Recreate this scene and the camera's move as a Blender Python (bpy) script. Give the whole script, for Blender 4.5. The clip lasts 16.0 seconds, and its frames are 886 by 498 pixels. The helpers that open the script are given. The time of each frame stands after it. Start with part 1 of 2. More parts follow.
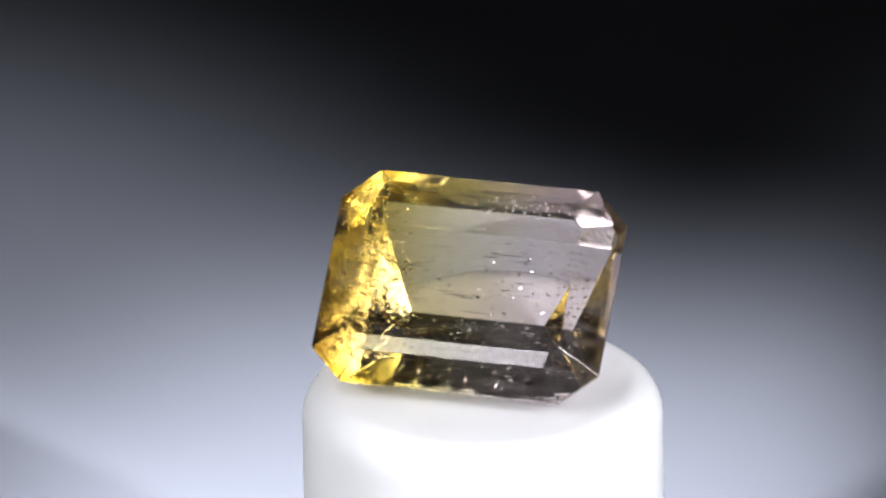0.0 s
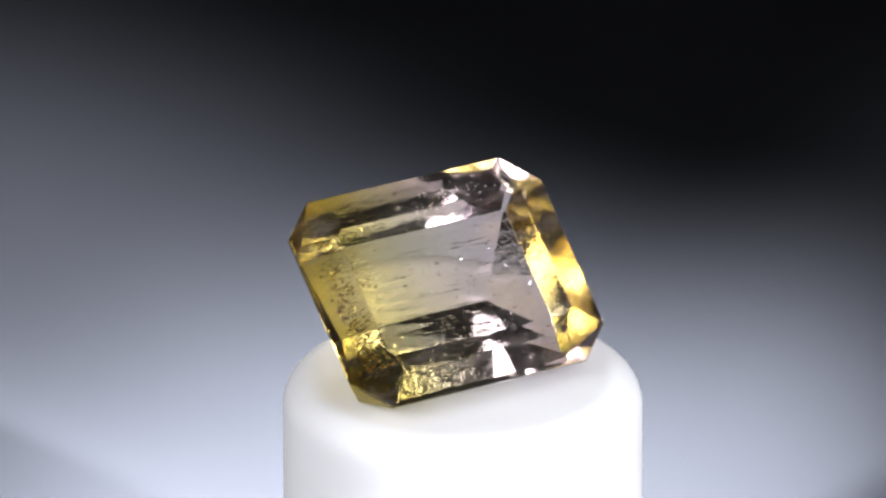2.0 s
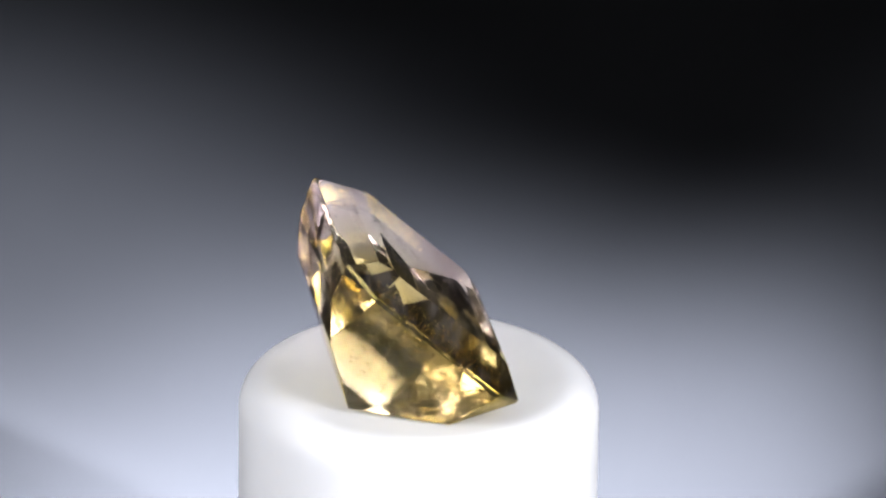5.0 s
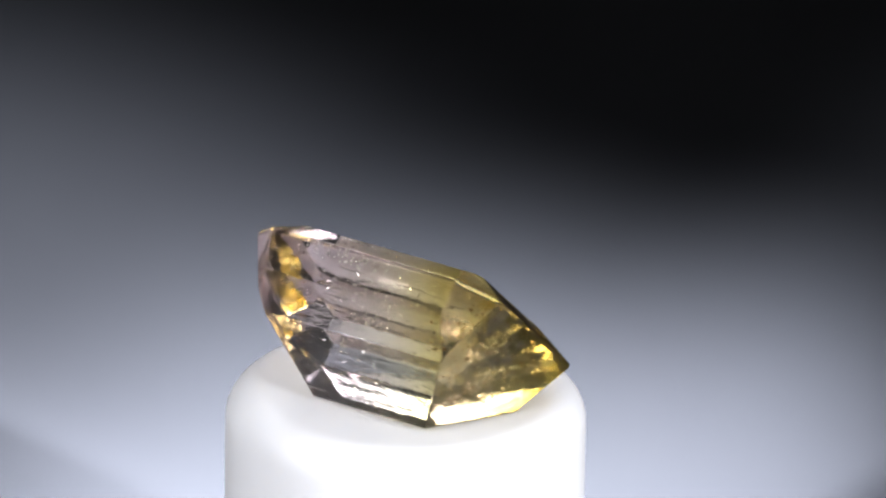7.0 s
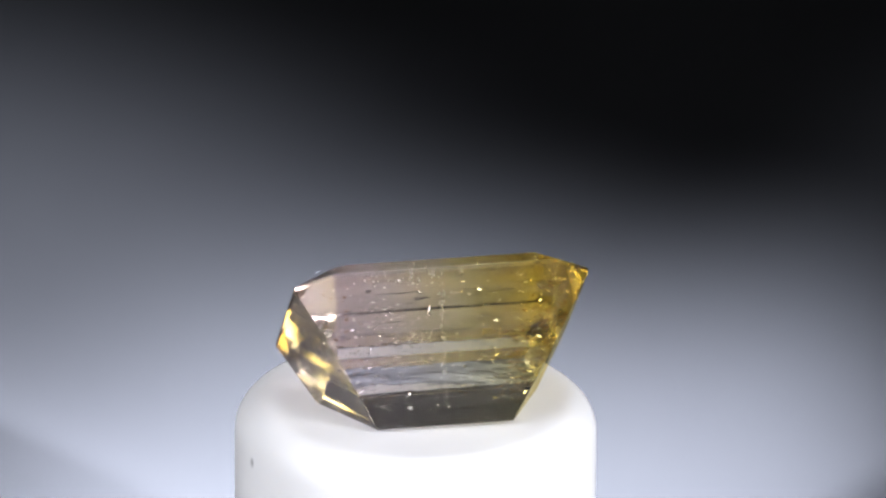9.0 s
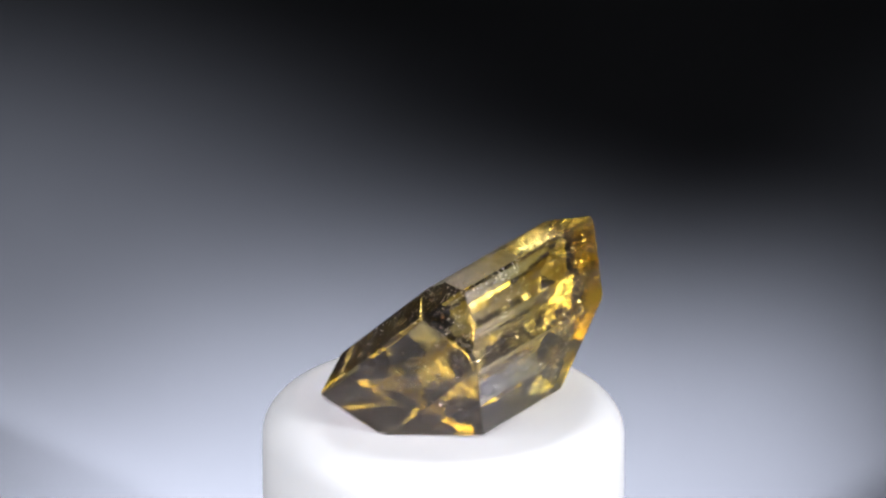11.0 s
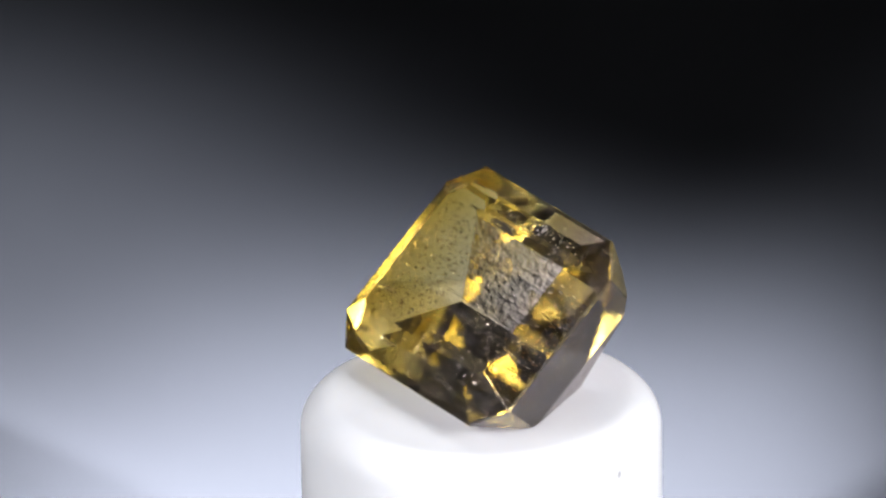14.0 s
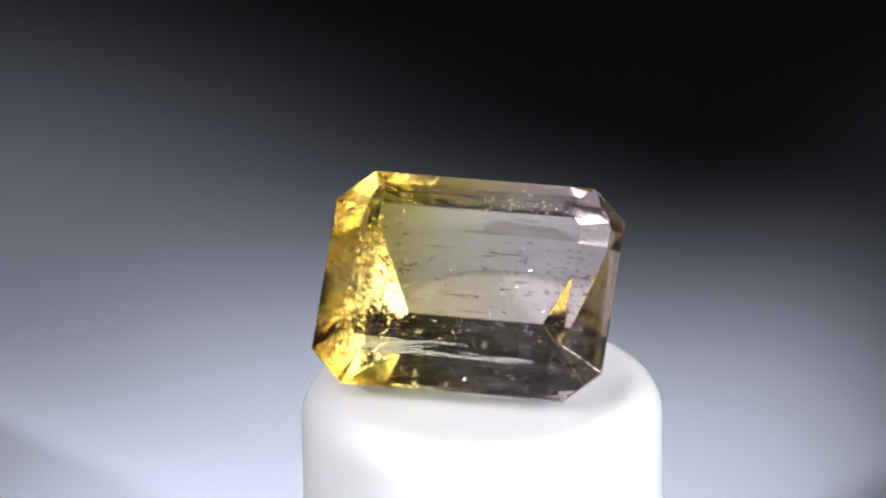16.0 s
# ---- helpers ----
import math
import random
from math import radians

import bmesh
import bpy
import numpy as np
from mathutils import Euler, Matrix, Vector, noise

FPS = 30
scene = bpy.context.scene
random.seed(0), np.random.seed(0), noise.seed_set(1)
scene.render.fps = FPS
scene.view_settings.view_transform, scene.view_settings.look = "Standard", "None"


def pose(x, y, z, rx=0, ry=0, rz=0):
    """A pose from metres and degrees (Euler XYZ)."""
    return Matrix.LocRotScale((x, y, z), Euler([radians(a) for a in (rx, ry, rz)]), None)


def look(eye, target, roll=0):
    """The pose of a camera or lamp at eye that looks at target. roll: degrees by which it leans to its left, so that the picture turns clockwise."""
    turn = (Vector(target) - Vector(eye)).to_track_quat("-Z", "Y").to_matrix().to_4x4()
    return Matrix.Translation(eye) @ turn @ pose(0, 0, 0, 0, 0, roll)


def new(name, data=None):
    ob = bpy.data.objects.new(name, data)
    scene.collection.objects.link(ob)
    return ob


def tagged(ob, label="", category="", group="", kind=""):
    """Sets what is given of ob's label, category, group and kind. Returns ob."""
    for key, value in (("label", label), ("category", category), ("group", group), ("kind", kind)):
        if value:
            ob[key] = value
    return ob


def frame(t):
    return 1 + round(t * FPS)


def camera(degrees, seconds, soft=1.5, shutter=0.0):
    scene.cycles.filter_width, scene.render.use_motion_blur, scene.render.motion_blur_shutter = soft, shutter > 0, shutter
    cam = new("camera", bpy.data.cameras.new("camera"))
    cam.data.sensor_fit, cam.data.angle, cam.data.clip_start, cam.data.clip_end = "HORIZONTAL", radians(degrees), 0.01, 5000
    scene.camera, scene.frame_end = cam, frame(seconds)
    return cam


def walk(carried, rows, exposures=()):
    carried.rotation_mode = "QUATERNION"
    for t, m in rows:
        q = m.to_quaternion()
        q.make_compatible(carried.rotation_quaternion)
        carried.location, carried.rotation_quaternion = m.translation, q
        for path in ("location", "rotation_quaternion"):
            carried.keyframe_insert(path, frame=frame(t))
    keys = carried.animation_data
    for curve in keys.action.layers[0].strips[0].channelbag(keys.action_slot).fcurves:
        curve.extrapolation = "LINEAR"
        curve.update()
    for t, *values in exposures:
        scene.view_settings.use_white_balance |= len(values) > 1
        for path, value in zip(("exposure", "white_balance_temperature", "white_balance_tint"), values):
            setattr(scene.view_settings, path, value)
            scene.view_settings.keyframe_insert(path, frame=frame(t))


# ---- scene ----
U = 0.008                       # radius of the white stand, the unit of the plan
PERIOD = 15.887                 # seconds for one turn of the turning stand
ELEV = 23.384                   # degrees by which the camera looks down
DIST = 64.99 * U

# ---- camera: stands still on a tripod, long macro lens ----
cam = camera(4.324, 16.0, soft=2.5)
tilt = radians(ELEV)
fwd = Vector((0, math.cos(tilt), -math.sin(tilt)))
up = Vector((0, math.sin(tilt), math.cos(tilt)))
eye = -fwd * DIST - Vector((1, 0, 0)) * (3.526 / 319.55 * U) + up * (232.57 / 319.55 * U)
view = pose(eye.x, eye.y, eye.z, 90 - ELEV, 0, 0)
walk(cam, [(0.0, view), (16.0, view)], exposures=[(0.0, 0.0), (16.0, 0.0)])

# ---- light: dark studio, softboxes round the stone, added spots for the backdrop's gradient ----
world = bpy.data.worlds.new("studio_dark")
scene.world = world
world.use_nodes = True
world.node_tree.nodes["Background"].inputs["Color"].default_value = (0.5, 0.55, 0.65, 1)
world.node_tree.nodes["Background"].inputs["Strength"].default_value = 0.02


def around(azimuth, elevation, distance):
    """Place round the stone: azimuth 0 is towards the camera, positive to its right."""
    a, e = radians(azimuth), radians(elevation)
    return Vector((math.sin(a) * math.cos(e), -math.cos(a) * math.cos(e), math.sin(e))) * distance


def softbox(name, azimuth, elevation, distance, width, height, radiance, colour=(0.94, 0.945, 1.0), aim=(0, 0, 0)):
    data = bpy.data.lights.new(name, "AREA")
    data.shape, data.size, data.size_y, data.color = "RECTANGLE", width, height, colour
    data.energy = radiance * math.pi * width * height
    ob = new(name, data)
    ob.matrix_world = look(around(azimuth, elevation, distance), aim)
    return ob


def spot(name, place, target, watts, angle, blend, radius, colour=(1, 1, 1)):
    data = bpy.data.lights.new(name, "SPOT")
    data.energy, data.spot_size, data.spot_blend, data.shadow_soft_size, data.color = watts, radians(angle), blend, radius, colour
    ob = new(name, data)
    ob.matrix_world = look(place, target)
    return ob


softbox("softbox_front_right", 45, 20.5, 0.20, 0.078, 0.138, 18.5)
softbox("softbox_front_left", -46, 33, 0.22, 0.17, 0.062, 13.5)
softbox("softbox_top_right", 70, 60, 0.22, 0.062, 0.042, 6.0)
softbox("softbox_back_right", 131, 39, 0.22, 0.026, 0.020, 12.0)
softbox("softbox_back", -168, 50, 0.22, 0.045, 0.04, 13.0)

WALL_Y = 1.2
SPOT_TINT = (0.805, 0.852, 1.0)


def on_wall(px, py):
    """The point of the backdrop that shows at px, py of the picture."""
    k = 2 * math.tan(radians(4.324) / 2) / 1568
    way = fwd + Vector((1, 0, 0)) * ((px - 784) * k) + up * ((441 - py) * k)
    return eye + way * ((WALL_Y - eye.y) / way.y)


# pools from unseen added spots, fitted to the backdrop's gradient: where each is aimed, its strength, its half angle
POOLS = [((-602, 1856), 1.8, 16.8), ((803, 1471), 0.8394, 13.93), ((-186, 1022), 0.172, 13.56), ((1400, 725), 0.1511, 4.0),
         ((1838, 499), 0.0158, 5.59), ((397, 771), 0.028, 8.7), ((531, 484), 0.0083, 5.02), ((1150, 330), 0.001, 5.66)]
for (px, py), strength, half in POOLS:
    target = on_wall(px, py)
    spot("backdrop_gradient_spot", target - Vector((0, 0.45, 0)), target, strength * 133.0, 2 * half, 1.0, 0.018, SPOT_TINT)

# ---- materials ----


def nodes_of(name):
    m = bpy.data.materials.new(name)
    m.use_nodes = True
    nt = m.node_tree
    return m, nt, nt.nodes["Principled BSDF"]


def node(nt, kind, **inputs):
    n = nt.nodes.new(kind)
    for k, v in inputs.items():
        n.inputs[k.replace("_", " ")].default_value = v
    return n


def ramp(nt, stops):
    r = nt.nodes.new("ShaderNodeValToRGB")
    els = r.color_ramp.elements
    while len(els) < len(stops):
        els.new(0.5)
    for e, (p, c) in zip(els, stops):
        e.position, e.color = p, (*c, 1)
    return r


def plain(name, colour, roughness, scale=40.0, vary=0.15, bump=0.0):
    """A matt surface with mottling at two scales."""
    m, nt, b = nodes_of(name)
    tc = nt.nodes.new("ShaderNodeTexCoord")
    n1 = node(nt, "ShaderNodeTexNoise", Scale=scale, Detail=6.0)
    n2 = node(nt, "ShaderNodeTexNoise", Scale=scale * 14, Detail=3.0)
    nt.links.new(tc.outputs["Object"], n1.inputs["Vector"])
    nt.links.new(tc.outputs["Object"], n2.inputs["Vector"])
    mix = node(nt, "ShaderNodeMath")
    mix.operation = "MULTIPLY"
    nt.links.new(n1.outputs["Fac"], mix.inputs[0])
    nt.links.new(n2.outputs["Fac"], mix.inputs[1])
    r = ramp(nt, [(0.1, tuple(c * (1 - vary) for c in colour)), (0.4, tuple(min(1, c * (1 + vary)) for c in colour))])
    nt.links.new(mix.outputs[0], r.inputs[0])
    nt.links.new(r.outputs[0], b.inputs["Base Color"])
    b.inputs["Roughness"].default_value = roughness
    if bump:
        bp = node(nt, "ShaderNodeBump", Strength=bump, Distance=0.0004)
        nt.links.new(n2.outputs["Fac"], bp.inputs["Height"])
        nt.links.new(bp.outputs[0], b.inputs["Normal"])
    return m


M_BACKDROP = plain("backdrop_paper", (0.06, 0.061, 0.065), 0.9, scale=3.0, vary=0.03)
M_PALE = plain("grey_bounce_wall", (0.32, 0.32, 0.33), 0.8, scale=3.0, vary=0.05)
M_DARK = plain("dark_studio_paint", (0.02, 0.02, 0.022), 0.8, scale=3.0)
M_TABLE = plain("grey_table_paper", (0.48, 0.48, 0.49), 0.85, scale=30.0, vary=0.04)


def stand_material():
    """White acetal plastic, satin, with faint handling smudges."""
    m, nt, b = nodes_of("white_plastic")
    tc = nt.nodes.new("ShaderNodeTexCoord")
    n1 = node(nt, "ShaderNodeTexNoise", Scale=260.0, Detail=5.0)
    nt.links.new(tc.outputs["Object"], n1.inputs["Vector"])
    r = ramp(nt, [(0.3, (0.80, 0.80, 0.81)), (0.7, (0.84, 0.84, 0.845))])
    nt.links.new(n1.outputs["Fac"], r.inputs[0])
    # a small grey rub mark on the side
    spotpos = node(nt, "ShaderNodeMapping", Location=tuple(-c for c in (1.204 / 0.5, 0.10 / 0.030, -0.25 / 0.045)), Scale=(1 / (0.5 * U), 1 / (0.030 * U), 1 / (0.045 * U)))
    nt.links.new(tc.outputs["Object"], spotpos.inputs["Vector"])
    ball = nt.nodes.new("ShaderNodeTexGradient")
    ball.gradient_type = "SPHERICAL"
    nt.links.new(spotpos.outputs[0], ball.inputs["Vector"])
    grain = node(nt, "ShaderNodeTexNoise", Scale=2500.0, Detail=3.0)
    nt.links.new(tc.outputs["Object"], grain.inputs["Vector"])
    rub = node(nt, "ShaderNodeMath")
    rub.operation = "MULTIPLY"
    nt.links.new(ball.outputs["Fac"], rub.inputs[0])
    nt.links.new(grain.outputs["Fac"], rub.inputs[1])
    mark = ramp(nt, [(0.08, (1.0,) * 3), (0.4, (0.45,) * 3)])
    nt.links.new(rub.outputs[0], mark.inputs[0])
    blend = node(nt, "ShaderNodeMix")
    blend.data_type, blend.blend_type = "RGBA", "MULTIPLY"
    blend.inputs[0].default_value = 1.0
    nt.links.new(r.outputs[0], blend.inputs[6])
    nt.links.new(mark.outputs[0], blend.inputs[7])
    nt.links.new(blend.outputs[2], b.inputs["Base Color"])
    r2 = ramp(nt, [(0.3, (0.32,) * 3), (0.7, (0.48,) * 3)])
    nt.links.new(n1.outputs["Fac"], r2.inputs[0])
    nt.links.new(r2.outputs[0], b.inputs["Roughness"])
    b.inputs["Subsurface Weight"].default_value = 0.35
    b.inputs["Subsurface Radius"].default_value = (1.0, 0.95, 0.9)
    b.inputs["Subsurface Scale"].default_value = 0.0012
    return m


M_STAND = stand_material()


def gem_material():
    """Clear bicolour crystal: honey yellow at one end, faint lilac at the other."""
    m, nt, b = nodes_of("bicolour_crystal")
    nt.nodes.remove(b)
    out = nt.nodes["Material Output"]
    tc = nt.nodes.new("ShaderNodeTexCoord")
    sep = nt.nodes.new("ShaderNodeSeparateXYZ")
    nt.links.new(tc.outputs["Object"], sep.inputs[0])
    wave = node(nt, "ShaderNodeTexNoise", Scale=180.0, Detail=2.0)
    nt.links.new(tc.outputs["Object"], wave.inputs["Vector"])
    add = node(nt, "ShaderNodeMath")
    add.operation = "MULTIPLY_ADD"
    add.inputs[1].default_value = 0.001
    nt.links.new(wave.outputs["Fac"], add.inputs[0])
    nt.links.new(sep.outputs["X"], add.inputs[2])
    rng = nt.nodes.new("ShaderNodeMapRange")
    rng.inputs["From Min"].default_value, rng.inputs["From Max"].default_value = -0.82 * U, 0.82 * U
    nt.links.new(add.outputs[0], rng.inputs["Value"])
    r = ramp(nt, [(0.02, (0.70, 0.56, 0.13)), (0.21, (0.86, 0.765, 0.39)), (0.40, (0.935, 0.905, 0.74)), (0.7, (0.955, 0.918, 0.928)), (1.0, (0.94, 0.877, 0.90))])
    nt.links.new(rng.outputs[0], r.inputs[0])
    g = node(nt, "ShaderNodeBsdfGlass", Roughness=0.0, IOR=1.55)
    nt.links.new(r.outputs[0], g.inputs["Color"])
    # polish: faint drag lines along the stone, and chipped, crackled patches at the ends below the girdle
    stretch = node(nt, "ShaderNodeMapping", Scale=(0.12, 1.0, 1.0))
    nt.links.new(tc.outputs["Object"], stretch.inputs["Vector"])
    fine = node(nt, "ShaderNodeTexNoise", Scale=2600.0, Detail=3.0)
    nt.links.new(stretch.outputs[0], fine.inputs["Vector"])
    bp = node(nt, "ShaderNodeBump", Strength=0.1, Distance=0.00004)
    nt.links.new(fine.outputs["Fac"], bp.inputs["Height"])
    crack = node(nt, "ShaderNodeTexNoise", Scale=2200.0, Detail=5.0)
    nt.links.new(tc.outputs["Object"], crack.inputs["Vector"])
    ends = node(nt, "ShaderNodeMath")
    ends.operation = "ABSOLUTE"
    nt.links.new(sep.outputs["X"], ends.inputs[0])
    at_end = nt.nodes.new("ShaderNodeMapRange")
    at_end.inputs["From Min"].default_value, at_end.inputs["From Max"].default_value = 0.40 * U, 0.62 * U
    at_end.inputs["To Min"].default_value = 0.3
    nt.links.new(ends.outputs[0], at_end.inputs["Value"])
    below = nt.nodes.new("ShaderNodeMapRange")
    below.inputs["From Min"].default_value, below.inputs["From Max"].default_value = -0.02 * U, -0.10 * U
    nt.links.new(sep.outputs["Z"], below.inputs["Value"])
    both = node(nt, "ShaderNodeMath")
    both.operation = "MULTIPLY"
    nt.links.new(at_end.outputs[0], both.inputs[0])
    nt.links.new(below.outputs[0], both.inputs[1])
    amount = node(nt, "ShaderNodeMath")
    amount.operation = "MULTIPLY"
    worn = nt.nodes.new("ShaderNodeMapRange")
    worn.inputs["From Min"].default_value, worn.inputs["From Max"].default_value = 0.2 * U, -0.4 * U
    worn.inputs["To Min"].default_value, worn.inputs["To Max"].default_value = 0.12, 0.24
    nt.links.new(sep.outputs["X"], worn.inputs["Value"])
    nt.links.new(worn.outputs[0], amount.inputs[1])
    nt.links.new(both.outputs[0], amount.inputs[0])
    bp2 = node(nt, "ShaderNodeBump", Distance=0.00015)
    nt.links.new(amount.outputs[0], bp2.inputs["Strength"])
    nt.links.new(crack.outputs["Fac"], bp2.inputs["Height"])
    nt.links.new(bp.outputs[0], bp2.inputs["Normal"])
    nt.links.new(bp2.outputs[0], g.inputs["Normal"])
    # milky haze of finest inclusions, streaked along the stone; also brightens its dark facets
    streak = node(nt, "ShaderNodeTexNoise", Scale=2400.0, Detail=6.0)
    nt.links.new(stretch.outputs[0], streak.inputs["Vector"])
    cloud = node(nt, "ShaderNodeTexNoise", Scale=500.0, Detail=3.0)
    nt.links.new(tc.outputs["Object"], cloud.inputs["Vector"])
    grain = node(nt, "ShaderNodeMath")
    grain.operation = "MULTIPLY"
    nt.links.new(streak.outputs["Fac"], grain.inputs[0])
    nt.links.new(cloud.outputs["Fac"], grain.inputs[1])
    amount2 = nt.nodes.new("ShaderNodeMapRange")
    amount2.inputs["From Min"].default_value, amount2.inputs["From Max"].default_value = 0.22, 0.40
    amount2.inputs["To Min"].default_value, amount2.inputs["To Max"].default_value = 0.003, 0.055
    nt.links.new(grain.outputs[0], amount2.inputs["Value"])
    milk = node(nt, "ShaderNodeBsdfDiffuse", Color=(0.60, 0.54, 0.50, 1))
    haze = node(nt, "ShaderNodeMixShader")
    nt.links.new(amount2.outputs[0], haze.inputs[0])
    nt.links.new(g.outputs[0], haze.inputs[1])
    nt.links.new(milk.outputs[0], haze.inputs[2])
    nt.links.new(haze.outputs[0], out.inputs["Surface"])
    return m


M_GEM = gem_material()
M_NEEDLE = plain("dark_inclusion", (0.03, 0.025, 0.02), 0.5, scale=4000.0)
M_FEATHER = plain("feather_fracture", (0.85, 0.85, 0.86), 0.12, scale=3000.0, vary=0.1)
M_FEATHER.node_tree.nodes["Principled BSDF"].inputs["Metallic"].default_value = 1.0
M_DIM_FLAKE = plain("brown_dim_flake", (0.16, 0.085, 0.018), 0.35, scale=3000.0, vary=0.3)
M_SPECK = plain("bright_inclusion", (0.8, 0.79, 0.76), 0.25, scale=4000.0)

# ---- building helpers ----


def mesh_of(name, bm, material):
    me = bpy.data.meshes.new(name)
    bm.to_mesh(me)
    bm.free()
    me.materials.append(material)
    return me


def part(name, bm, material, parent=None, label=""):
    ob = new(name, mesh_of(name, bm, material))
    ob.parent = parent
    return tagged(ob, label)


def box(name, lo, hi, material, label, category):
    bm = bmesh.new()
    bmesh.ops.create_cube(bm, size=1)
    for v in bm.verts:
        v.co = Vector([lo[i] + (v.co[i] + 0.5) * (hi[i] - lo[i]) for i in range(3)])
    return tagged(part(name, bm, material), label, category, kind="structure")


# ---- the studio: backdrop, floor, walls, table ----
TABLE_Z = -7.5 * U


def shade_card(name, first, second, lamp, gap):
    """A dark card added out of view, on the floor before the backdrop: its sloping top edge shades the backdrop below
    the line from first to second.
    """
    source = on_wall(*lamp) - Vector((0, 0.45, 0))
    tops = [w + (source - w) * gap for w in (on_wall(*first), on_wall(*second))]
    bm = bmesh.new()
    for dy in (0.0, 0.004):
        for p in tops:
            bm.verts.new((p.x, p.y + dy, p.z))
            bm.verts.new((p.x, p.y + dy, -0.85))
    bmesh.ops.convex_hull(bm, input=bm.verts)
    return tagged(part(name, bm, M_DARK), "unseen card added to shade a corner of the backdrop", "card", kind="structure")


shade_card("shade_card_west", (-600, 711), (500, 1206), (-186, 1022), 0.2)
shade_card("shade_card_east", (1380, 975), (1900, 645), (803, 1471), 0.25)
box("backdrop", (-0.45, WALL_Y, -0.85), (0.45, WALL_Y + 0.05, 0.47), M_BACKDROP, "grey paper backdrop with soft pools of light, out of focus", "backdrop")
box("floor", (-0.45, -0.75, -0.90), (0.45, WALL_Y + 0.05, -0.85), M_DARK, "dark painted studio floor", "floor")
box("ceiling", (-0.45, -0.75, 0.42), (0.45, 0.3, 0.47), M_DARK, "dark painted studio ceiling", "ceiling")
box("ceiling_far", (-0.45, 0.3, 0.42), (0.45, WALL_Y, 0.47), M_DARK, "dark painted studio ceiling", "ceiling")
# unseen side walls: the near pair is grey to bounce light into the stone
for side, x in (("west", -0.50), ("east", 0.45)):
    box("wall_" + side, (x, -0.75, -0.90), (x + 0.05, 0.3, 0.47), M_PALE, "unseen grey wall added to bounce light onto the stone", "wall")
    box("wall_far_" + side, (x, 0.3, -0.90), (x + 0.05, WALL_Y + 0.05, 0.47), M_DARK, "dark painted studio wall", "wall")
box("wall_south", (-0.50, -0.80, -0.90), (0.50, -0.75, 0.47), M_DARK, "dark painted studio wall", "wall")
box("table", (-0.35, -0.30, -0.85), (0.35, 12 * U, TABLE_Z), M_TABLE, "grey paper covered table under the white stand", "table")


# ---- the white stand ----
TOP = -0.037                    # height of its top, in units
STAND = (0.2152 * math.cos(0.3163), 0.2152 * math.sin(0.3163))   # its centre off the turning axis


def lathe(profile, centre, n=160):
    bm = bmesh.new()
    rings = []
    for r, z in profile:
        if r == 0:
            rings.append([bm.verts.new((centre[0] * U, centre[1] * U, z * U))])
        else:
            rings.append([bm.verts.new(((centre[0] + r * math.cos(2 * math.pi * i / n)) * U, (centre[1] + r * math.sin(2 * math.pi * i / n)) * U, z * U)) for i in range(n)])
    for a, b in zip(rings, rings[1:]):
        for i in range(n):
            j = (i + 1) % n
            if len(a) == 1:
                bm.faces.new((a[0], b[i], b[j]))
            elif len(b) == 1:
                bm.faces.new((a[i], b[0], a[j]))
            else:
                bm.faces.new((a[i], b[i], b[j], a[j]))
    bmesh.ops.recalc_face_normals(bm, faces=bm.faces)
    for f in bm.faces:
        f.smooth = True
    return bm


RIM = 0.19
profile = [(0, TOP), (0.5, TOP), (1 - RIM - 0.02, TOP)]
profile += [(1 - RIM + RIM * math.sin(radians(a)), TOP - RIM + RIM * math.cos(radians(a))) for a in range(0, 91, 9)]
profile += [(1, -1.0), (1, -4.0), (1, -7.48), (0.98, -7.5), (0, -7.5)]
stand = tagged(part("display_stand", lathe(profile, STAND), M_STAND), "white satin plastic cylinder stand with rounded rim, turning", "stand")


# ---- the stone: a step-cut octagon, cut facet by facet ----
CENTRE = (0.1361, 0.1234, 0.5143)
YAW, LEAN = -14.212, 42.84
HALF_L, HALF_W = 0.815, 0.643
CORNER_DIR, CORNER_D = 46.2, 0.893    # corner facets: azimuth and distance at the girdle


def cut(bm, normal, distance):
    n = Vector(normal).normalized()
    geom = bm.verts[:] + bm.edges[:] + bm.faces[:]
    res = bmesh.ops.bisect_plane(bm, geom=geom, plane_co=n * distance * U, plane_no=n, clear_outer=True)
    edges = [e for e in res["geom_cut"] if isinstance(e, bmesh.types.BMEdge)]
    if edges:
        bmesh.ops.contextual_create(bm, geom=edges)


def tier(bm, azimuth, reach, level, angle):
    """One facet: it leaves the outline at reach along the azimuth, at that level, and slopes at angle to the table."""
    a, s = radians(azimuth), radians(abs(angle))
    n = Vector((math.cos(a) * math.sin(s), math.sin(a) * math.sin(s), math.copysign(math.cos(s), angle)))
    cut(bm, n, n.dot(Vector((math.cos(a) * reach, math.sin(a) * reach, level))))


def slope(bm, azimuth, angle, distance):
    """One lower facet that faces down at angle to the table, at that distance from the middle."""
    a, s = radians(azimuth), radians(angle)
    cut(bm, (math.cos(a) * math.sin(s), math.sin(a) * math.sin(s), -math.cos(s)), distance)


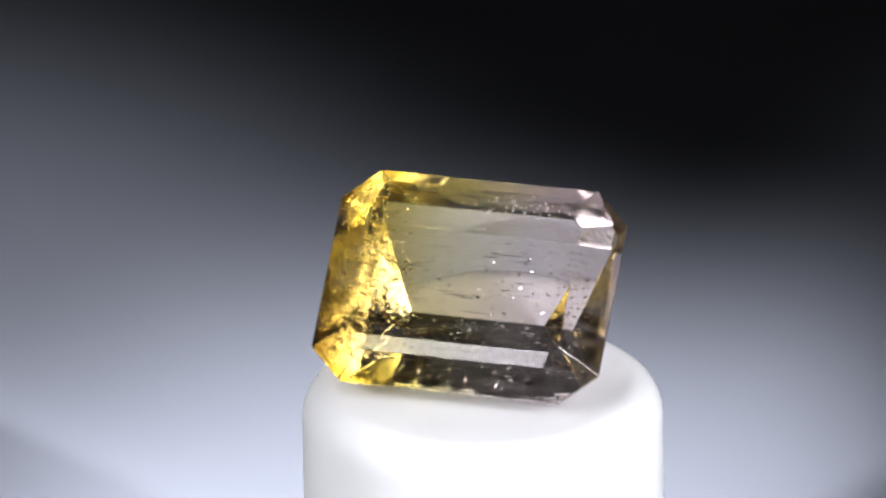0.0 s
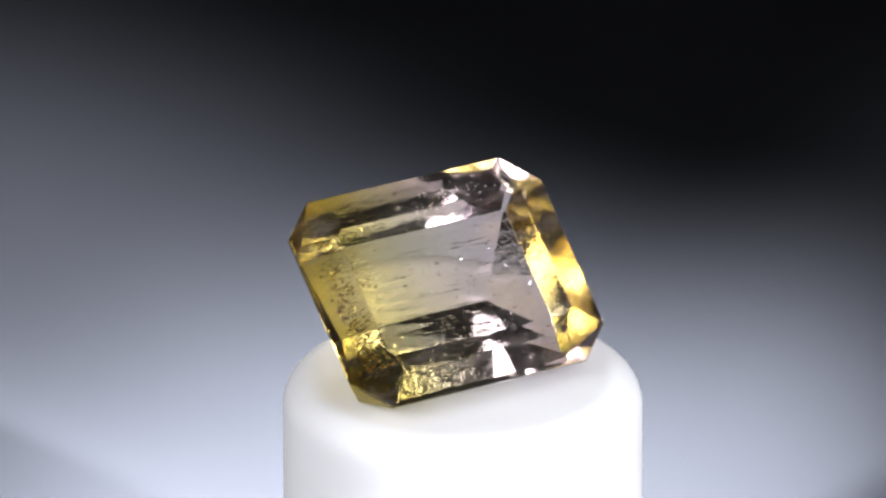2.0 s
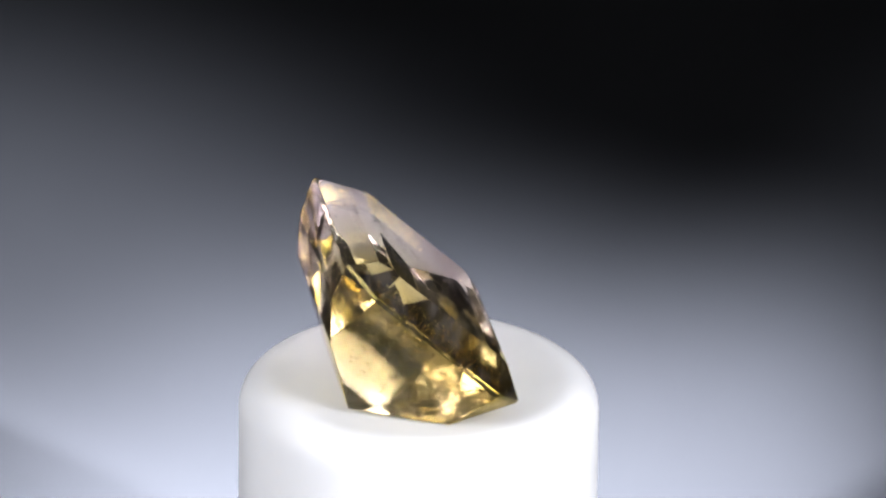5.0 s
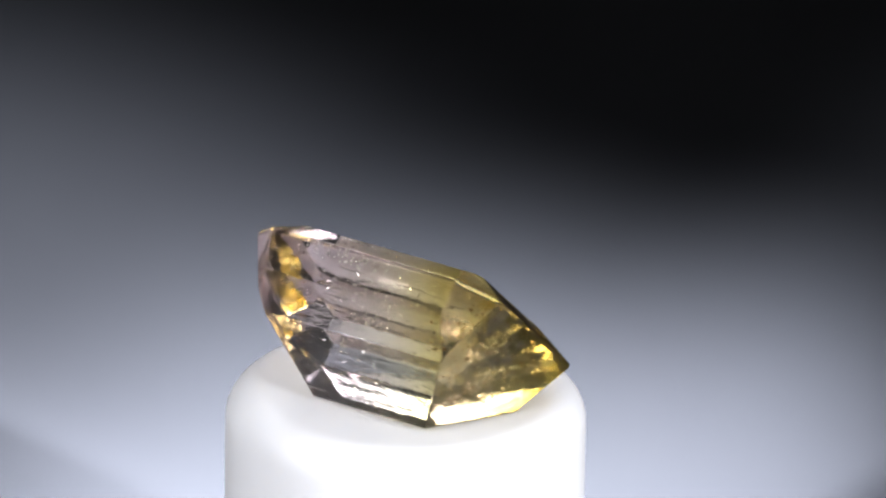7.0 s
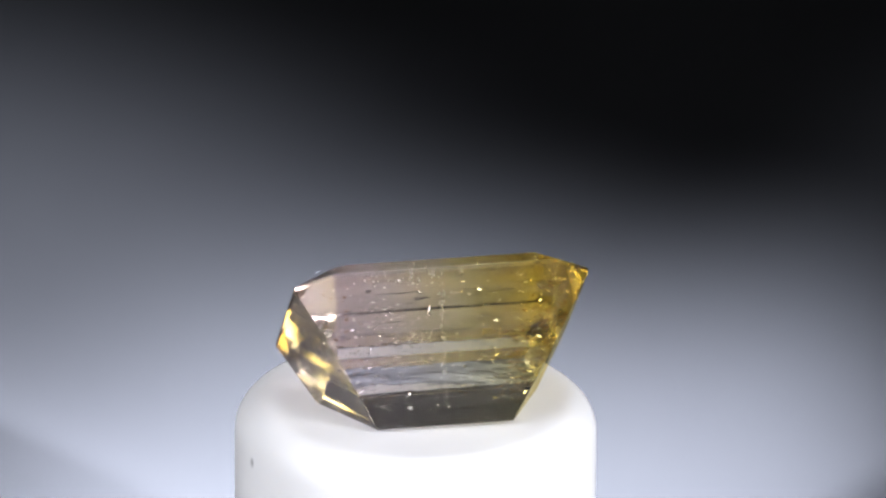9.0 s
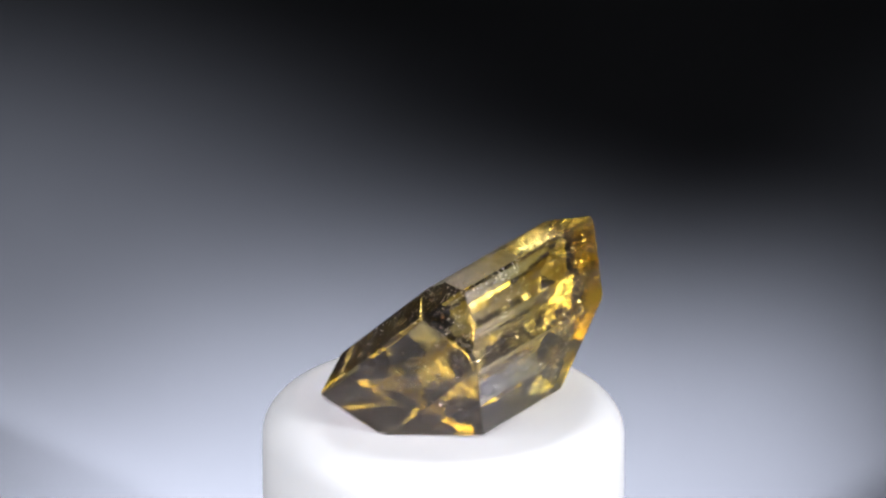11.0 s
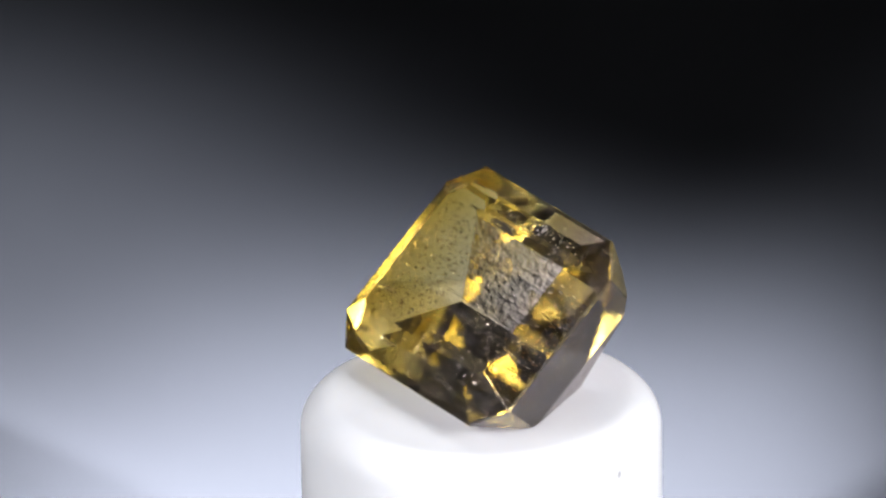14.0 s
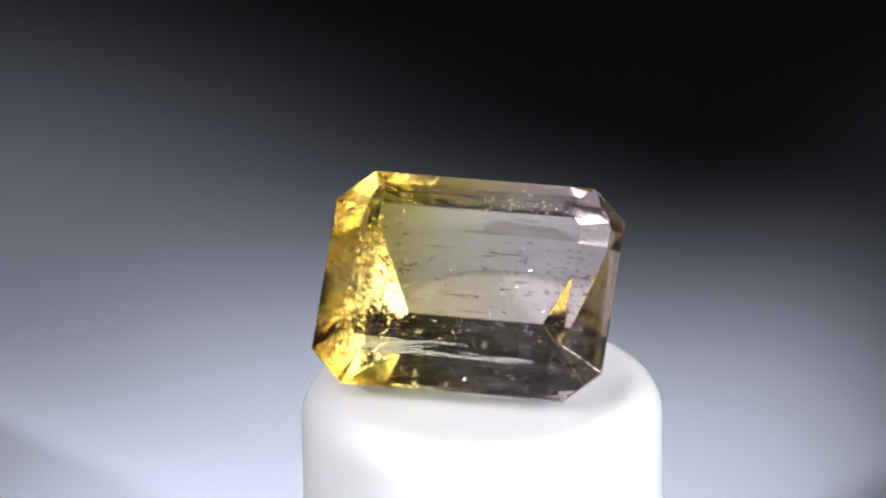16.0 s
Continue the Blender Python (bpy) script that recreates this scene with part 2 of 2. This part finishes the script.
def gem_body():
    bm = bmesh.new()
    bmesh.ops.create_cube(bm, size=4 * U)
    G = 0.012                   # half of the girdle's thickness
    TABLE = 0.135
    corners = [CORNER_DIR, 180 - CORNER_DIR, 180 + CORNER_DIR, 360 - CORNER_DIR]
    for az, d in [(0, HALF_L), (180, HALF_L), (90, HALF_W), (270, HALF_W)]:
        tier(bm, az, d, 0, 90)
    for az in corners:
        tier(bm, az, CORNER_D, 0, 90)
    cut(bm, (0, 0, 1), TABLE)
    # crown: two steps on the long sides, one on the ends and corners
    for az in (90, 270):
        tier(bm, az, HALF_W, G, 32.882)
        tier(bm, az, 0.40, TABLE, 15)
    for az in (0, 180):
        tier(bm, az, HALF_L, G, 29.172)
    for az in corners:
        tier(bm, az, CORNER_D, G, 29.259)
    # pavilion: two steps all round, down to a short keel; the stone rests on the lower front step
    tier(bm, 270, HALF_W, -G, -59.3)
    slope(bm, 270, 40.0, 0.5410)
    tier(bm, 90, HALF_W, -G, -66.365)
    slope(bm, 90, 50.373, 0.561)
    slope(bm, 90, 32.396, 0.55)
    tier(bm, 0, HALF_L, -G, -63.0)
    slope(bm, 0, 49.0, 0.725)
    tier(bm, 180, HALF_L, -G, -59.287)
    slope(bm, 180, 53.744, 0.708)
    steps = [(71.075, 49.49, 0.796), (63.96, 55.259, 0.807), (66.0, 58.0, 0.815), (66.451, 41.995, 0.772)]
    for az, (first, second, d) in zip(corners, steps):
        tier(bm, az, CORNER_D, -G, -first)
        slope(bm, az, second, d)
    bmesh.ops.remove_doubles(bm, verts=bm.verts, dist=1e-6)
    bmesh.ops.recalc_face_normals(bm, faces=bm.faces)
    bmesh.ops.bevel(bm, geom=bm.edges[:], offset=0.0045 * U, segments=1, affect="EDGES", clamp_overlap=True)
    bmesh.ops.remove_doubles(bm, verts=bm.verts, dist=1e-7)
    return bm


gem = tagged(new("gemstone"), "yellow and lilac bicolour step-cut gemstone leaning on white stand", "gemstone")
body = part("crystal_body", gem_body(), M_GEM, gem)


def sliver(bm, place, length, width, turn=0.0):
    """A thin six-sided spindle along the stone's length, pointed at both ends."""
    p, d = Vector(place) * U, Vector((math.cos(turn), math.sin(turn) * 0.6, math.sin(turn) * 0.4)).normalized()
    a = d.orthogonal().normalized()
    b = d.cross(a)
    ends = [bm.verts.new(p - d * length * U / 2), bm.verts.new(p + d * length * U / 2)]
    ring = [bm.verts.new(p + (a * math.cos(k * math.pi / 2) + b * math.sin(k * math.pi / 2)) * width * U) for k in range(4)]
    for k in range(4):
        bm.faces.new((ends[0], ring[(k + 1) % 4], ring[k]))
        bm.faces.new((ends[1], ring[k], ring[(k + 1) % 4]))


def inside(rng):
    """A random place inside the stone, clear of its facets."""
    while True:
        x, y, z = rng.uniform(-0.7, 0.7), rng.uniform(-0.55, 0.55), rng.uniform(-0.55, 0.08)
        if abs(x) < 0.74 + 0.5 * min(z, 0) and abs(y) < 0.56 + 0.78 * min(z, 0):
            return x, y, z


def cracked_end(rng):
    """A place in the crackled zone under the yellow end's facets."""
    z = rng.uniform(-0.42, 0.03)
    return -0.70 - 0.55 * min(z, 0) + abs(rng.gauss(0, 0.09)), rng.uniform(-0.44, 0.44) * (1 + 1.1 * min(z, 0)), z


def flake(bm, rng, place, size):
    """A thin four-pointed flake, roughly along the stone."""
    d = Vector((1, rng.gauss(0, 0.35), rng.gauss(0, 0.35))).normalized()
    w = d.cross(Vector((rng.gauss(0, 1), rng.gauss(0, 1), rng.gauss(0, 1)))).normalized()
    n, p = d.cross(w), Vector(place)
    rim = [p + d * size, p + w * size * 0.3 + d * size * 0.2, p - d * size * rng.uniform(0.5, 1.0), p - w * size * rng.uniform(0.1, 0.35)]
    ends = [bm.verts.new((p + n * h) * U) for h in (0.0008, -0.0008)]
    ring = [bm.verts.new(q * U) for q in rim]
    for i in range(4):
        bm.faces.new((ends[0], ring[i], ring[(i + 1) % 4]))
        bm.faces.new((ends[1], ring[(i + 1) % 4], ring[i]))


def inclusions():
    rng = random.Random(5)
    bm = bmesh.new()
    for k in range(60):         # dark growth needles
        sliver(bm, inside(rng), rng.uniform(0.01, 0.06), rng.uniform(0.0012, 0.003), rng.gauss(0, 0.08))
    for k in range(16):         # long ones
        x, y, z = inside(rng)
        sliver(bm, (0.5 * x, y, z), rng.uniform(0.10, 0.30), rng.uniform(0.0020, 0.0034), rng.gauss(0, 0.02))
    tagged(part("needle_inclusions", bm, M_NEEDLE, gem, "fine dark needles along the crystal"), kind="stuff")
    bm = bmesh.new()
    for k in range(170):        # bright growth tubes, thin and long
        sliver(bm, inside(rng), rng.uniform(0.006, 0.05), rng.uniform(0.0008, 0.0020), rng.gauss(0, 0.1))
    tagged(part("tube_inclusions", bm, M_SPECK, gem, "fine pale growth tubes along the crystal"), kind="stuff")
    bm = bmesh.new()
    for k in range(260):        # veil of bubbles across the middle, and its curved branch
        if k < 190:
            y, z = rng.uniform(-0.5, 0.55), rng.uniform(-0.45, 0.1)
            if abs(y) > 0.54 + 0.75 * min(z, 0):
                continue
            x = -0.02 + 0.02 * math.sin(5 * y) + rng.gauss(0, 0.008)
        else:
            w = rng.random()
            x, y, z = 0.03 + 0.36 * w + rng.gauss(0, 0.01), 0.12 - 0.30 * w * w - 0.1 * w, -0.12 + rng.gauss(0, 0.03)
        size = rng.uniform(0.002, 0.006)
        sliver(bm, (x, y, z), size * 1.6, size * 0.6, rng.uniform(0, 3))
    for k in range(34):         # beads under the upper long step
        size = rng.uniform(0.005, 0.010)
        sliver(bm, (rng.gauss(0.17, 0.11), rng.uniform(0.40, 0.50), rng.uniform(-0.02, 0.06)), size * 1.8, size * 0.8, rng.uniform(0, 3))
    tagged(part("bubble_veil", bm, M_SPECK, gem, "thin veil of bright bubbles across the crystal"), kind="stuff")
    bm = bmesh.new()
    for k in range(560):        # feathers: thin mirror-like flakes of healed fractures
        wide = 1.0
        if k < 75:
            place = (rng.uniform(0.05, 0.45), rng.uniform(-0.18, 0.30), rng.uniform(-0.36, 0.02))
        elif k < 320:
            place = cracked_end(rng)
        elif k < 430:           # scuffs along the lowest step
            y = rng.uniform(0.02, 0.36)
            place, wide = (rng.uniform(-0.34, 0.34), y, 0.635 * y - 0.652 + 0.03 + abs(rng.gauss(0, 0.012))), 0.6
        else:
            place = inside(rng)
        flake(bm, rng, place, rng.uniform(0.006, 0.022) * wide)
    tagged(part("feather_inclusions", bm, M_FEATHER, gem, "glinting flakes of healed fractures"), kind="stuff")
    bm = bmesh.new()
    for k in range(640):        # brown speckle added to dim bright gold at the yellow end, some at the pale end
        x, y, z = cracked_end(rng)
        if k > 520:
            x = -x
        flake(bm, rng, (x, y, z), rng.uniform(0.006, 0.020))
    tagged(part("brown_dimming_flakes", bm, M_DIM_FLAKE, gem, "amber-brown flakes added to dim the crystal's bright ends"), kind="stuff")
    for x, y, z, length in ((0.10, 0.16, 0.02, 0.12), (0.12, 0.19, 0.0, 0.07), (-0.38, 0.26, 0.0, 0.05), (-0.60, 0.05, 0.0, 0.05), (0.28, 0.05, -0.1, 0.11), (0.22, 0.0, -0.1, 0.08), (0.33, -0.02, -0.12, 0.07)):
        bm = bmesh.new()
        sliver(bm, (x, y, z), length, 0.004, 0.04)
        part("dark_needle", bm, M_NEEDLE, gem, "dark needle inside the crystal")


inclusions()


# ---- all turns with the stand ----


def turned(t):
    return pose(0, 0, 0, 0, 0, 360 * t / PERIOD)


def motions():
    rest = pose(*[c * U for c in CENTRE]) @ pose(0, 0, 0, 0, 0, YAW) @ pose(0, 0, 0, LEAN, 0, 0)
    times = [0.5 * i for i in range(33)]
    # the top of the stand is not quite level
    hub = Vector((STAND[0] * U, STAND[1] * U, 0))
    level = Matrix.Translation(hub) @ Matrix.Rotation(radians(0.9), 4, Vector((math.sin(radians(27)), -math.cos(radians(27)), 0))) @ Matrix.Translation(-hub)
    walk(stand, [(t, turned(t) @ level) for t in times])
    walk(gem, [(t, turned(t) @ rest) for t in times])


motions()
